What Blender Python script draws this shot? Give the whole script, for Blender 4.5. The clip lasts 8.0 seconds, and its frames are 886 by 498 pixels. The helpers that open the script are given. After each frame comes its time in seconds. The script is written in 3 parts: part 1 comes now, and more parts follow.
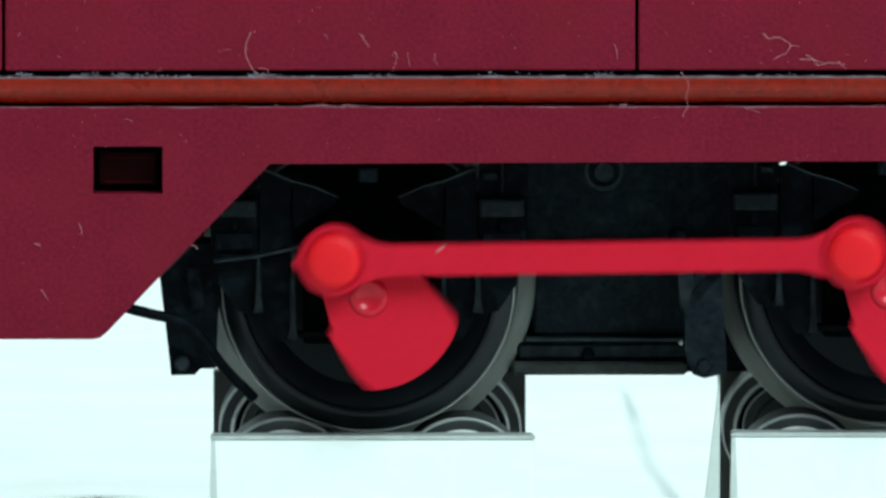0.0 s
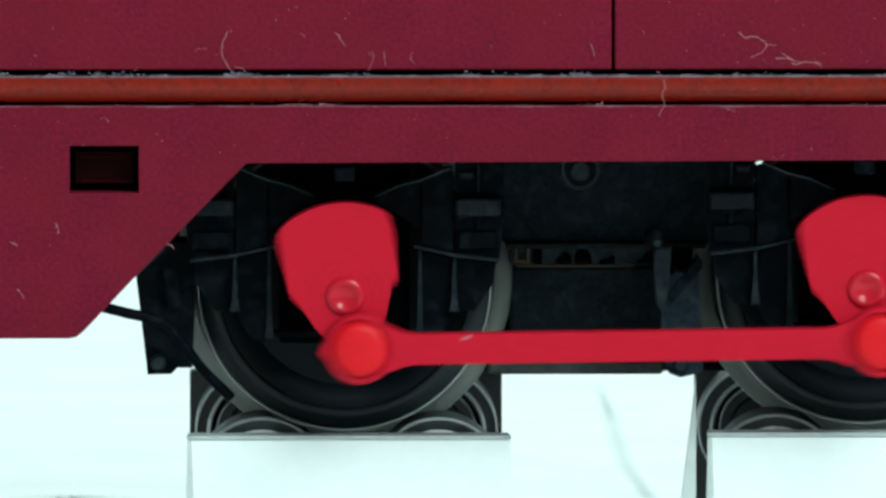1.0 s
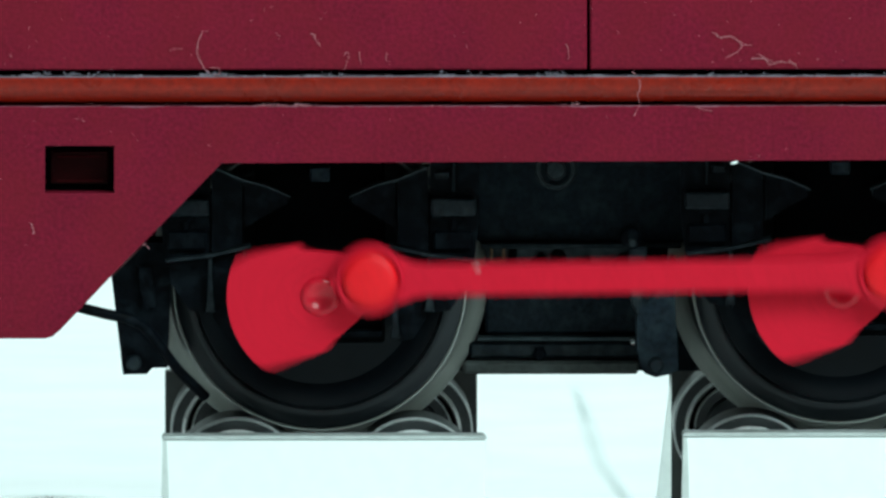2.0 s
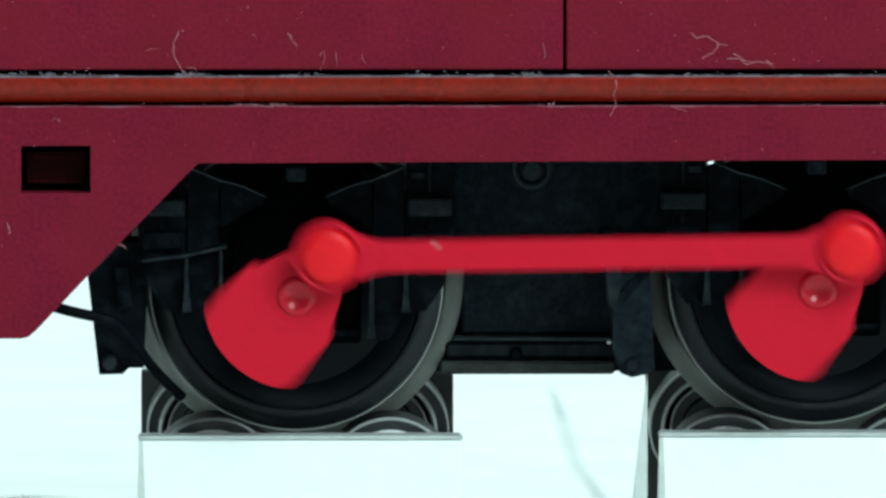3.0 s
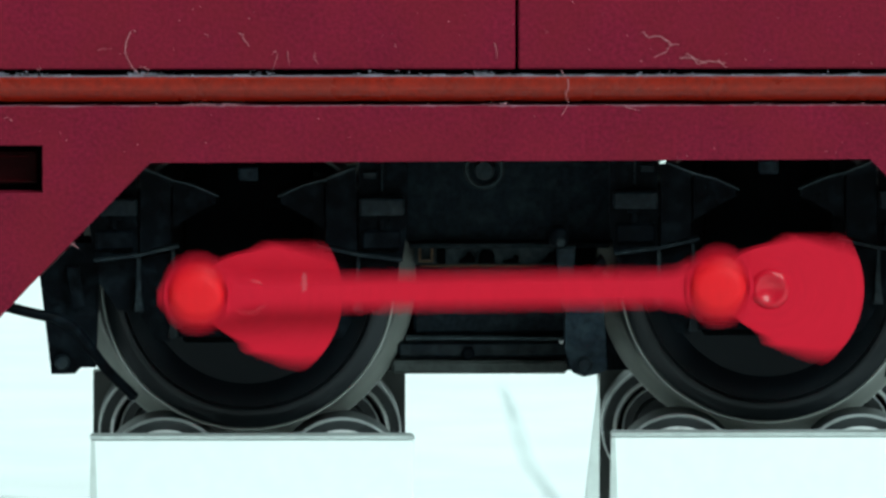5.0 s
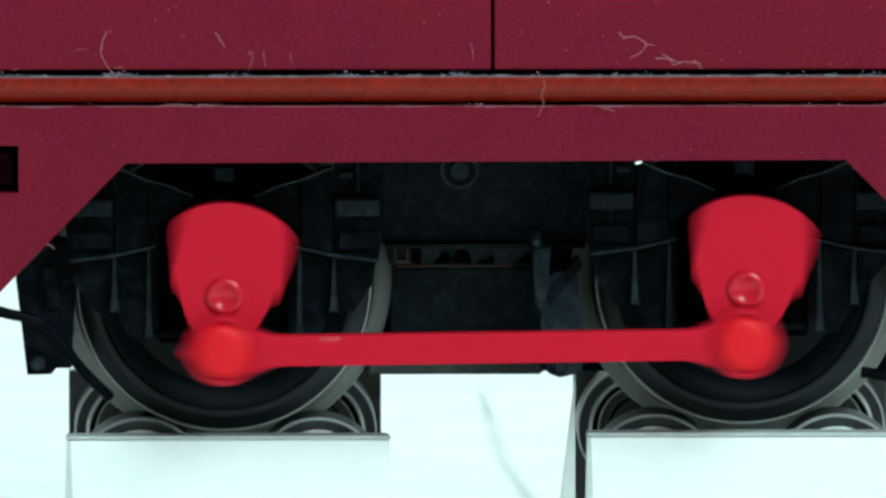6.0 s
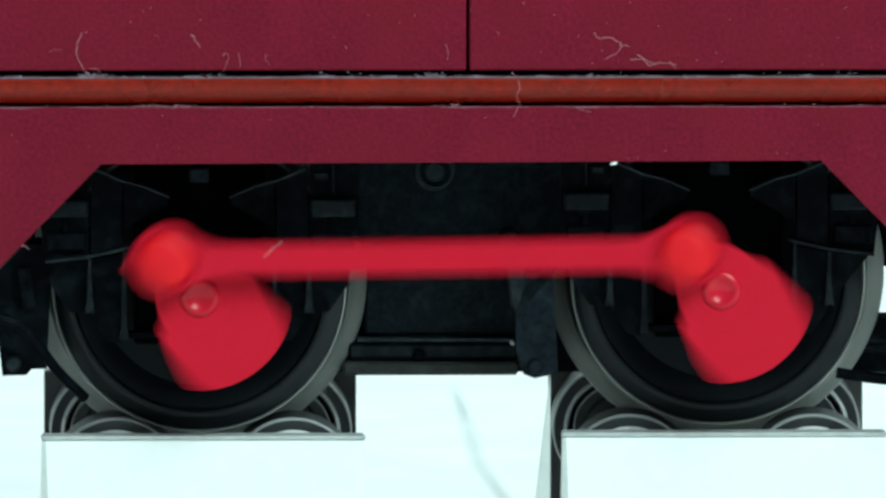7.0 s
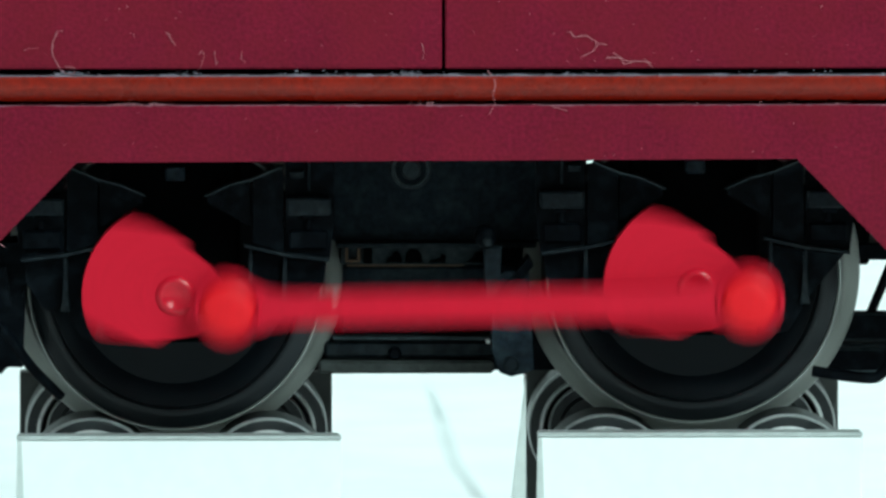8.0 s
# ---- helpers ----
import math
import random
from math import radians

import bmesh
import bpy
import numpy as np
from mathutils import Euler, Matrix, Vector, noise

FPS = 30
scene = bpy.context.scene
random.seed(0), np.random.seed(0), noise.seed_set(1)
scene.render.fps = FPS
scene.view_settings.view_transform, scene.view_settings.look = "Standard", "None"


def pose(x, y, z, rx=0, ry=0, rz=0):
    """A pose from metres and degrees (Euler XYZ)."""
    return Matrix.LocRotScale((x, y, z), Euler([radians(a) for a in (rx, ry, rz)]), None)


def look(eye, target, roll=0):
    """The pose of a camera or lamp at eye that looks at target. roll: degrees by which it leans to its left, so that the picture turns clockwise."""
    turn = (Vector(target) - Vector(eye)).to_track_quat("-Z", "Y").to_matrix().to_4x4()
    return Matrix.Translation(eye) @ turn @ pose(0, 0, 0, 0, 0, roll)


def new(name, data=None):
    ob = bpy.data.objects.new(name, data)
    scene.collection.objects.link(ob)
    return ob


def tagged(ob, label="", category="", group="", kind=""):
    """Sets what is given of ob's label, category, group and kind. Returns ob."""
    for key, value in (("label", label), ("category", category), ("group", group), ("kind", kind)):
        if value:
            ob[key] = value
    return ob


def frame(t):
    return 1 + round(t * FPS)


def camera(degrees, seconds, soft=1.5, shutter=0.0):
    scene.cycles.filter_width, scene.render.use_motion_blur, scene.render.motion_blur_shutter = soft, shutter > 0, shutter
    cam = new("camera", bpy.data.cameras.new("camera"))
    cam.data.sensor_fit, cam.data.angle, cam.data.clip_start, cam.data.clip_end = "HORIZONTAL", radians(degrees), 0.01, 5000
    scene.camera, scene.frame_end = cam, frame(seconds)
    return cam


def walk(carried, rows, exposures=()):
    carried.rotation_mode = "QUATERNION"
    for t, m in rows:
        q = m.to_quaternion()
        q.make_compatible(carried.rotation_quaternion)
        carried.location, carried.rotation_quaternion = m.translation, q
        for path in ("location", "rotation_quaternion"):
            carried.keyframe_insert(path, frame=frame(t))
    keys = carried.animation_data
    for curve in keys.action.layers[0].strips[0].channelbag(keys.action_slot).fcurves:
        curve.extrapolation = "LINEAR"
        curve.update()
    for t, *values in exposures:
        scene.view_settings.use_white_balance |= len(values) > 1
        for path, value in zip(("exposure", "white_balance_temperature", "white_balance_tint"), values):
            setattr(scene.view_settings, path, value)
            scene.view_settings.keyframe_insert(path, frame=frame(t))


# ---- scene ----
# A model diesel locomotive running on a roller test stand. Sizes below are in millimetres.
MM = 0.001

# ---- camera: far off with a long lens, five degrees above the level, panning slowly ----
cam = camera(1.996, 8.0, soft=2.8, shutter=0.6)
EYE = (-24.6 * MM, -896.58 * MM, (18.38 + 78.44) * MM)
PAN = [(0.0, -15.92), (0.5, -15.50), (1.0, -15.08), (1.5, -14.64), (3.0, -13.36), (3.5, -12.94), (4.0, -12.50),
       (4.5, -12.08), (6.0, -10.80), (6.5, -10.36), (7.0, -9.92), (7.5, -9.50), (8.0, -9.06)]
walk(cam, [(t, look(EYE, (x * MM, 0, 18.38 * MM))) for t, x in PAN])

# ---- light: two added, unseen soft lamps, in an added grey booth ----
world = bpy.data.worlds.new("room_light")
world.use_nodes = True
world.node_tree.nodes["Background"].inputs[0].default_value = (0.85, 0.97, 1.0, 1)
world.node_tree.nodes["Background"].inputs[1].default_value = 0.3
scene.world = world
scene.view_settings.exposure = 0.0


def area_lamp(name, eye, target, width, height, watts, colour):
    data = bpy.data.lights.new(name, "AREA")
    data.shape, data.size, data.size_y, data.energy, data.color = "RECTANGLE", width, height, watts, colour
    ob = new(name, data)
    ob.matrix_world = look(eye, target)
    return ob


# added lamp with no known source, lights the locomotive from the upper right
area_lamp("added_front_light", (0.38, -0.60, 0.56), (-0.01, 0.0, 0.02), 0.5, 0.4, 10.0, (0.74, 1.0, 1.0))
# second added lamp, brightens the white board behind
area_lamp("added_board_light", (0.15, 0.36, 0.97), (0.0, 0.14, 0.0), 0.55, 0.5, 9.0, (0.80, 1.0, 1.0))


# ---- materials ----
def material(name, colour, rough=0.5, metal=0.0, vary=0.15, grain=2500.0, bump=0.1, spots=0.0, spot_colour=(0.6, 0.6, 0.6), spec=0.5, tint=None):
    """Colour with cloudy wear and fine grain, in object space; grain is in waves per metre."""
    m = bpy.data.materials.new(name)
    m.use_nodes = True
    nt = m.node_tree
    b = nt.nodes["Principled BSDF"]
    b.inputs["Roughness"].default_value, b.inputs["Metallic"].default_value = rough, metal
    b.inputs["Specular IOR Level"].default_value = spec
    co = nt.nodes.new("ShaderNodeTexCoord")

    def tex(scale, detail=3.0):
        n = nt.nodes.new("ShaderNodeTexNoise")
        n.inputs["Scale"].default_value, n.inputs["Detail"].default_value = scale, detail
        nt.links.new(co.outputs["Object"], n.inputs["Vector"])
        return n

    fine, broad = tex(grain), tex(grain * 0.09, 5.0)
    mix = nt.nodes.new("ShaderNodeMix")
    mix.data_type = "RGBA"
    mix.inputs[6].default_value = (*[c * (1 - vary) for c in colour], 1)
    mix.inputs[7].default_value = (*[min(1, c * (1 + vary)) for c in colour], 1)
    add = nt.nodes.new("ShaderNodeMath")
    add.operation = "MULTIPLY_ADD"
    spread = nt.nodes.new("ShaderNodeMapRange")
    spread.inputs[1].default_value, spread.inputs[2].default_value = 0.33, 0.67
    nt.links.new(fine.outputs["Fac"], spread.inputs[0])
    nt.links.new(spread.outputs[0], add.inputs[0])
    add.inputs[1].default_value = 0.5
    half = nt.nodes.new("ShaderNodeMath")
    half.operation = "MULTIPLY"
    half.inputs[1].default_value = 0.5
    nt.links.new(broad.outputs["Fac"], half.inputs[0])
    nt.links.new(half.outputs[0], add.inputs[2])
    nt.links.new(add.outputs[0], mix.inputs[0])
    out = mix.outputs[2]
    if tint:
        cloud = nt.nodes.new("ShaderNodeMapRange")
        cloud.inputs[1].default_value, cloud.inputs[2].default_value = 0.38, 0.62
        patch = tex(grain * 0.07, 5.0)
        nt.links.new(patch.outputs["Fac"], cloud.inputs[0])
        blend = nt.nodes.new("ShaderNodeMix")
        blend.data_type = "RGBA"
        blend.inputs[7].default_value = (*tint, 1)
        weight = nt.nodes.new("ShaderNodeMath")
        weight.operation = "MULTIPLY"
        weight.inputs[1].default_value = 0.45
        nt.links.new(cloud.outputs[0], weight.inputs[0])
        nt.links.new(weight.outputs[0], blend.inputs[0])
        nt.links.new(out, blend.inputs[6])
        out = blend.outputs[2]
    if spots:
        dust = tex(grain * 0.35, 6.0)
        ramp = nt.nodes.new("ShaderNodeValToRGB")
        ramp.color_ramp.elements[0].position, ramp.color_ramp.elements[1].position = 0.48, 0.72
        ramp.color_ramp.elements[1].color = (spots, spots, spots, 1)
        nt.links.new(dust.outputs["Fac"], ramp.inputs[0])
        over = nt.nodes.new("ShaderNodeMix")
        over.data_type = "RGBA"
        over.inputs[7].default_value = (*spot_colour, 1)
        nt.links.new(ramp.outputs[0], over.inputs[0])
        nt.links.new(out, over.inputs[6])
        out = over.outputs[2]
    nt.links.new(out, b.inputs["Base Color"])
    rr = nt.nodes.new("ShaderNodeMapRange")
    rr.inputs[3].default_value, rr.inputs[4].default_value = max(0.02, rough - 0.1), min(1, rough + 0.1)
    nt.links.new(broad.outputs["Fac"], rr.inputs[0])
    nt.links.new(rr.outputs[0], b.inputs["Roughness"])
    if bump:
        bp = nt.nodes.new("ShaderNodeBump")
        bp.inputs["Strength"].default_value, bp.inputs["Distance"].default_value = bump, 0.00003
        nt.links.new(fine.outputs["Fac"], bp.inputs["Height"])
        nt.links.new(bp.outputs[0], b.inputs["Normal"])
    return m


CRIMSON = material("crimson_paint", (0.138, 0.0050, 0.0176), 0.55, vary=0.46, grain=6500, bump=0.5, spec=0.08, tint=(0.146, 0.0070, 0.0138))
MOULD = material("orange_brown_paint", (0.185, 0.0060, 0.0006), 0.28, vary=0.45, grain=5000, bump=0.12, spec=0.25, tint=(0.14, 0.006, 0.0014))
RED = material("red_plastic", (0.495, 0.0064, 0.0215), 0.5, vary=0.14, grain=6000, bump=0.12, spec=0.09)
RED_CAP = material("bright_red_plastic", (0.64, 0.0042, 0.010), 0.45, vary=0.14, grain=9000, bump=0.1, spec=0.2)
RED_GLOSS = material("satin_red_plastic", (0.47, 0.0065, 0.020), 0.20, vary=0.1, grain=7000, bump=0.0, spec=0.24)
BLACK = material("black_plastic", (0.0009, 0.0017, 0.0030), 0.55, vary=0.9, grain=5000, bump=1.0, spots=0.75, spot_colour=(0.0072, 0.0115, 0.0155), spec=0.04)
# darker than BLACK: recess shade put into the colour; also colours the lumps
DEEP = material("shade_and_lump_black", (0.0006, 0.0009, 0.0011), 0.7, vary=0.5, grain=4000, bump=0.3, spec=0.02)
CASING = material("blue_black_casing", (0.0056, 0.0098, 0.0145), 0.6, vary=0.85, grain=5000, bump=1.0, spots=0.7, spot_colour=(0.020, 0.031, 0.036), spec=0.08)
# two darkened crimsons that carry the slot's shade in their colour
SHADED_RED = material("shaded_crimson", (0.018, 0.0004, 0.0010), 0.5, vary=0.4, grain=6000, bump=0.2, spec=0.04)
DIM_RED = material("dimmed_crimson_edge", (0.055, 0.0016, 0.004), 0.5, vary=0.4, grain=6000, bump=0.2, spec=0.06)
# pale grey for painted edge highlights, worn dusty edges and lighter small parts
EDGE = material("highlight_and_dusty_edge", (0.024, 0.034, 0.039), 0.6, vary=0.6, grain=5000, bump=0.3, spots=0.4, spot_colour=(0.07, 0.085, 0.088), spec=0.1)
BEAM = material("dusty_grey_beam", (0.036, 0.040, 0.038), 0.6, vary=0.5, grain=4000, bump=0.4, spots=0.4, spot_colour=(0.08, 0.09, 0.09), spec=0.1)
GREYBLACK = material("dusty_black_plastic", (0.0062, 0.0098, 0.0130), 0.6, vary=0.8, grain=5000, bump=0.9, spots=0.3, spot_colour=(0.046, 0.058, 0.060), spec=0.1)
WHEELBLACK = material("burnished_black_metal", (0.0036, 0.0054, 0.0076), 0.42, vary=0.5, grain=3500, bump=0.2, spec=0.10)
FLANGE = material("worn_flange_steel", (0.19, 0.195, 0.18), 0.5, metal=0.15, vary=0.35, grain=2200, bump=0.2, spec=0.3)
BAND = material("blued_tyre_steel", (0.0075, 0.0095, 0.0115), 0.36, metal=0.15, vary=0.4, grain=3500, bump=0.2, spec=0.25)
STEEL = material("nickel_steel", (0.25, 0.26, 0.245), 0.45, metal=0.35, vary=0.2, grain=3000, bump=0.1)
# pale tones that put highlights into the roller rings; the shaft shares the second
RIM = material("rim_highlight_steel", (0.62, 0.64, 0.64), 0.35, metal=0.3, vary=0.15, grain=3000, bump=0.1)
BRIGHT = material("polished_glint_steel", (0.90, 0.91, 0.90), 0.25, metal=0.25, vary=0.1, grain=3000, bump=0.05)
ROLLER = material("dark_bearing_steel", (0.030, 0.033, 0.035), 0.35, metal=0.3, vary=0.2, grain=3000, bump=0.1)
BRASS = material("tarnished_brass", (0.085, 0.045, 0.022), 0.5, metal=0.3, vary=0.3, grain=3000, bump=0.2)
WHITE_PLATE = material("white_plastic", (0.80, 0.81, 0.80), 0.45, vary=0.03, grain=1500, bump=0.1)
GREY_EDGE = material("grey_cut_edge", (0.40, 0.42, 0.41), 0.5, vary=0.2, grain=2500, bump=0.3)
# pale grey puts shade into the white plate's side; the gusset shares it
GREY_SIDE = material("shade_grey_side", (0.50, 0.52, 0.50), 0.5, vary=0.1, grain=2500, bump=0.2)
# dark grey stands for shade on the far plate's inner side
SHADED_PLATE = material("shaded_inner_plate", (0.066, 0.069, 0.066), 0.5, vary=0.25, grain=2000, bump=0.2)
TABLE = material("white_table_board", (0.80, 0.81, 0.81), 0.6, vary=0.07, grain=160, bump=0.0)


def soft_mark(name, colour, strength):
    """A smear that thins out towards its edges and ends."""
    m = material(name, colour, 0.8, vary=0.1, grain=400, bump=0.0)
    nt = m.node_tree
    co = nt.nodes.new("ShaderNodeTexCoord")
    grow = nt.nodes.new("ShaderNodeSeparateXYZ")
    nt.links.new(co.outputs["UV"], grow.inputs[0])
    alpha = None
    for axis in (0, 1):
        away = nt.nodes.new("ShaderNodeMath")
        away.operation = "PINGPONG"
        away.inputs[1].default_value = 0.5
        nt.links.new(grow.outputs[axis], away.inputs[0])
        ease = nt.nodes.new("ShaderNodeMapRange")
        ease.interpolation_type = "SMOOTHSTEP"
        ease.inputs[1].default_value, ease.inputs[2].default_value = 0.0, 0.5 if axis else 0.35
        nt.links.new(away.outputs[0], ease.inputs[0])
        both = nt.nodes.new("ShaderNodeMath")
        both.operation = "MULTIPLY"
        both.inputs[1].default_value = strength
        nt.links.new(ease.outputs[0], both.inputs[0])
        if alpha:
            nt.links.new(alpha, both.inputs[1])
        alpha = both.outputs[0]
    nt.links.new(alpha, nt.nodes["Principled BSDF"].inputs["Alpha"])
    return m


FAINT = soft_mark("faint_grey_mark", (0.55, 0.62, 0.62), 0.27)
PLAIN = soft_mark("soft_grey_mark", (0.36, 0.41, 0.40), 0.20)
WALL = material("grey_wall", (0.42, 0.43, 0.42), 0.8, vary=0.04, grain=20, bump=0.0)
FIBRE = material("pale_dust_fibre", (0.44, 0.17, 0.19), 0.8, vary=0.2, grain=3000, bump=0.0)
# pink for the skirt's painted edge highlight
PINK_EDGE = material("pink_edge_highlight", (0.18, 0.055, 0.08), 0.7, vary=0.5, grain=4000, bump=0.2)
DUST = material("grey_dust", (0.15, 0.125, 0.155), 0.9, vary=0.3, grain=9000, bump=0.0)


# ---- mesh helpers, in millimetres ----
def part(name, bm, mat, parent=None, label="", smooth=False, edge=None):
    bmesh.ops.scale(bm, vec=(MM, MM, MM), verts=bm.verts)
    bmesh.ops.recalc_face_normals(bm, faces=bm.faces)
    me = bpy.data.meshes.new(name)
    bm.to_mesh(me)
    bm.free()
    me.materials.append(mat)
    for p in me.polygons:
        p.use_smooth = smooth
    # bevelled faces take the paler edge material, which paints in their highlight
    if edge:
        me.materials.append(edge)
        for p in me.polygons:
            if 0.2 < abs(p.normal.y) < 0.95 or 0.1 < min(abs(p.normal.x), abs(p.normal.z)) < 0.6 and abs(p.normal.y) > 0.1:
                p.material_index = 1
    if smooth:
        me.set_sharp_from_angle(angle=radians(38))
    ob = new(name, me)
    if parent:
        ob.parent = parent
    if label:
        tagged(ob, label)
    return ob


def prism(pts, y0, y1, bevel=0.0, bm=None, seg=1):
    """An outline in x and z, given thickness from y0 to y1."""
    own = bmesh.new()
    a = [own.verts.new((x, y0, z)) for x, z in pts]
    b = [own.verts.new((x, y1, z)) for x, z in pts]
    own.faces.new(a)
    own.faces.new(b[::-1])
    for i in range(len(pts)):
        j = (i + 1) % len(pts)
        own.faces.new((a[i], b[i], b[j], a[j]))
    if bevel:
        edges = [e for e in own.edges if all(v.co.y == min(y0, y1) for v in e.verts)]
        bmesh.ops.bevel(own, geom=edges, offset=bevel, segments=seg, affect="EDGES", clamp_overlap=True)
    return merged(bm, own)


def merged(bm, own):
    if bm is None:
        return own
    me = bpy.data.meshes.new("tmp")
    own.to_mesh(me)
    own.free()
    bm.from_mesh(me)
    bpy.data.meshes.remove(me)
    return bm


def box(x0, x1, y0, y1, z0, z1, bevel=0.06, bm=None):
    own = bmesh.new()
    bmesh.ops.create_cube(own, size=1)
    for v in own.verts:
        v.co = ((x0 + x1) / 2 + v.co.x * (x1 - x0), (y0 + y1) / 2 + v.co.y * (y1 - y0), (z0 + z1) / 2 + v.co.z * (z1 - z0))
    if bevel:
        bmesh.ops.bevel(own, geom=own.edges[:], offset=bevel, segments=1, affect="EDGES", clamp_overlap=True)
    return merged(bm, own)


def lathe(profile, x=0.0, z=0.0, n=96, bm=None):
    """Turns (radius, y) pairs about an axle along y at x, z."""
    own = bmesh.new()
    rings = []
    for r, y in profile:
        if r <= 0:
            rings.append([own.verts.new((x, y, z))])
        else:
            rings.append([own.verts.new((x + r * math.cos(a), y, z + r * math.sin(a))) for a in [2 * math.pi * i / n for i in range(n)]])
    for p, q in zip(rings, rings[1:]):
        for i in range(n):
            j = (i + 1) % n
            if len(p) == 1:
                own.faces.new((p[0], q[i], q[j]))
            elif len(q) == 1:
                own.faces.new((p[i], q[0], p[j]))
            else:
                own.faces.new((p[i], q[i], q[j], p[j]))
    return merged(bm, own)


def tube(points, r, n=8, bm=None, taper=1.0):
    """A round wire through points (x, y, z)."""
    own = bmesh.new()
    pts = [Vector(p) for p in points]
    rings = []
    for i, p in enumerate(pts):
        d = (pts[min(i + 1, len(pts) - 1)] - pts[max(i - 1, 0)]).normalized()
        s = d.cross(Vector((0, 1, 0.01))).normalized()
        u = s.cross(d)
        rr = r * (1 + (taper - 1) * i / (len(pts) - 1))
        rings.append([own.verts.new(p + rr * (math.cos(a) * s + math.sin(a) * u)) for a in [2 * math.pi * k / n for k in range(n)]])
    for p, q in zip(rings, rings[1:]):
        for i in range(n):
            own.faces.new((p[i], p[(i + 1) % n], q[(i + 1) % n], q[i]))
    own.faces.new(rings[0][::-1])
    own.faces.new(rings[-1])
    return merged(bm, own)


def smooth_line(points, steps=5):
    """Points along a soft curve through the given ones."""
    P = [Vector(p) for p in points]
    P = [2 * P[0] - P[1]] + P + [2 * P[-1] - P[-2]]
    out = []
    for a, b, c, d in zip(P, P[1:], P[2:], P[3:]):
        for k in range(steps):
            t = k / steps
            out.append(0.5 * (2 * b + (c - a) * t + (2 * a - 5 * b + 4 * c - d) * t * t + (3 * b - a - 3 * c + d) * t ** 3))
    return out + [P[-2]]


def arc(cx, cz, r, a0, a1, n):
    return [(cx + r * math.cos(radians(a0 + (a1 - a0) * i / n)), cz + r * math.sin(radians(a0 + (a1 - a0) * i / n))) for i in range(n + 1)]


# ---- an added, unseen grey booth that shapes the bounced light, and the white board ----
def slab(name, x0, x1, y0, y1, z0, z1, mat):
    return tagged(part(name, box(x0, x1, y0, y1, z0, z1, 0), mat), kind="structure")


slab("added_floor", -780, 780, -1080, 680, -40, -12, WALL)
slab("added_ceiling", -780, 780, -1080, 680, 1000, 1030, WALL)
slab("added_wall_north", -750, 750, 650, 680, -12, 1000, WALL)
slab("added_wall_south", -750, 750, -1080, -1050, -12, 1000, WALL)
slab("added_wall_west", -780, -750, -1080, 680, -12, 1000, WALL)
slab("added_wall_east", 750, 780, -1080, 680, -12, 1000, WALL)

table = tagged(part("table_board", box(-420, 420, -260, 480, -12, 0, 1), TABLE), "plain white board with faint grey marks", "board")

# ---- the locomotive ----
loco = new("model_locomotive")
tagged(loco, "crimson model diesel locomotive with red coupling rods, standing on rollers", "model train")

AXLES = [(-18.58, 17.12), (-0.21, 17.35)]
CRANK_R = 1.86

# bodywork
XL, XR = -88.0, 22.0
g0, g1, g2, g3 = -31.48, -31.36, -9.23, -9.11
zb, zt = 25.23, 54.0
for x0, x1 in ((XL, g0), (g1, g2), (g3, XR)):
    part("side_panel", box(x0, x1, -6.0, -4.9, zb, zt, 0.05), CRIMSON, loco)
# backing in the shade black, so joints and slot stay dark
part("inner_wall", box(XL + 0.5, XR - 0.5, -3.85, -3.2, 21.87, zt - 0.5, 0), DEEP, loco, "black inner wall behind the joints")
part("far_side", box(XL, XR, 25.5, 26.8, 21.96, zt, 0.05), CRIMSON, loco)
part("end_wall", box(XL, XL + 1, -4.0, 25.4, 21.96, zt, 0.05), CRIMSON, loco)
part("end_wall", box(XR - 1, XR, -4.0, 25.4, 21.96, zt, 0.05), CRIMSON, loco)
part("roof", prism([(-6.0, 54.05), (-5.2, 56.5), (-2.5, 58.3), (10.4, 59.2), (23.3, 58.3), (26.0, 56.5), (26.8, 54.05)], XL, XR), CRIMSON, loco).matrix_basis = Matrix(((0, 1, 0, 0), (1, 0, 0, 0), (0, 0, 1, 0), (0, 0, 0, 1)))

# rounded moulding along the waist
mz0, mz1 = 24.07, 24.99
prof = [(-4.95, mz0), (-5.70, mz0), (-5.84, mz0 + 0.04), (-5.98, mz0 + 0.12), (-6.12, mz0 + 0.24), (-6.24, mz0 + 0.38), (-6.29, mz0 + 0.46), (-6.30, mz0 + 0.54)]
prof += [(-6.20 - 0.10 * math.cos(radians(a)), mz1 - 0.10 + 0.10 * math.sin(radians(a))) for a in range(0, 91, 18)] + [(-4.95, mz1)]
part("waist_moulding", prism(prof, XL, XR), MOULD, loco, "glossy orange-brown rounded moulding", smooth=True).matrix_basis = Matrix(((0, 1, 0, 0), (1, 0, 0, 0), (0, 0, 1, 0), (0, 0, 0, 1)))

# skirt with a bogie opening and a slot
skirt_top = 23.95
sb = 15.76
sx0, sx1, sz0, sz1 = -28.27, -25.83, 20.89, 22.56
arch = [(-28.28, 15.76), (-28.02, 15.82), (-27.74, 16.06), (-22.06, 21.94), (3.25, 22.04), (9.15, 16.03), (9.47, 15.79), (9.71, 15.73)]
bm = prism([(XL, sb), (XL, skirt_top), (sx0, skirt_top), (sx0, sb)], -6.0, -5.0)
prism([(sx0, sz0), (sx1, sz0), (sx1, 18.08), (arch[2][0], arch[2][1]), (arch[1][0], arch[1][1]), (sx0, sb)], -6.0, -5.0, bm=bm)
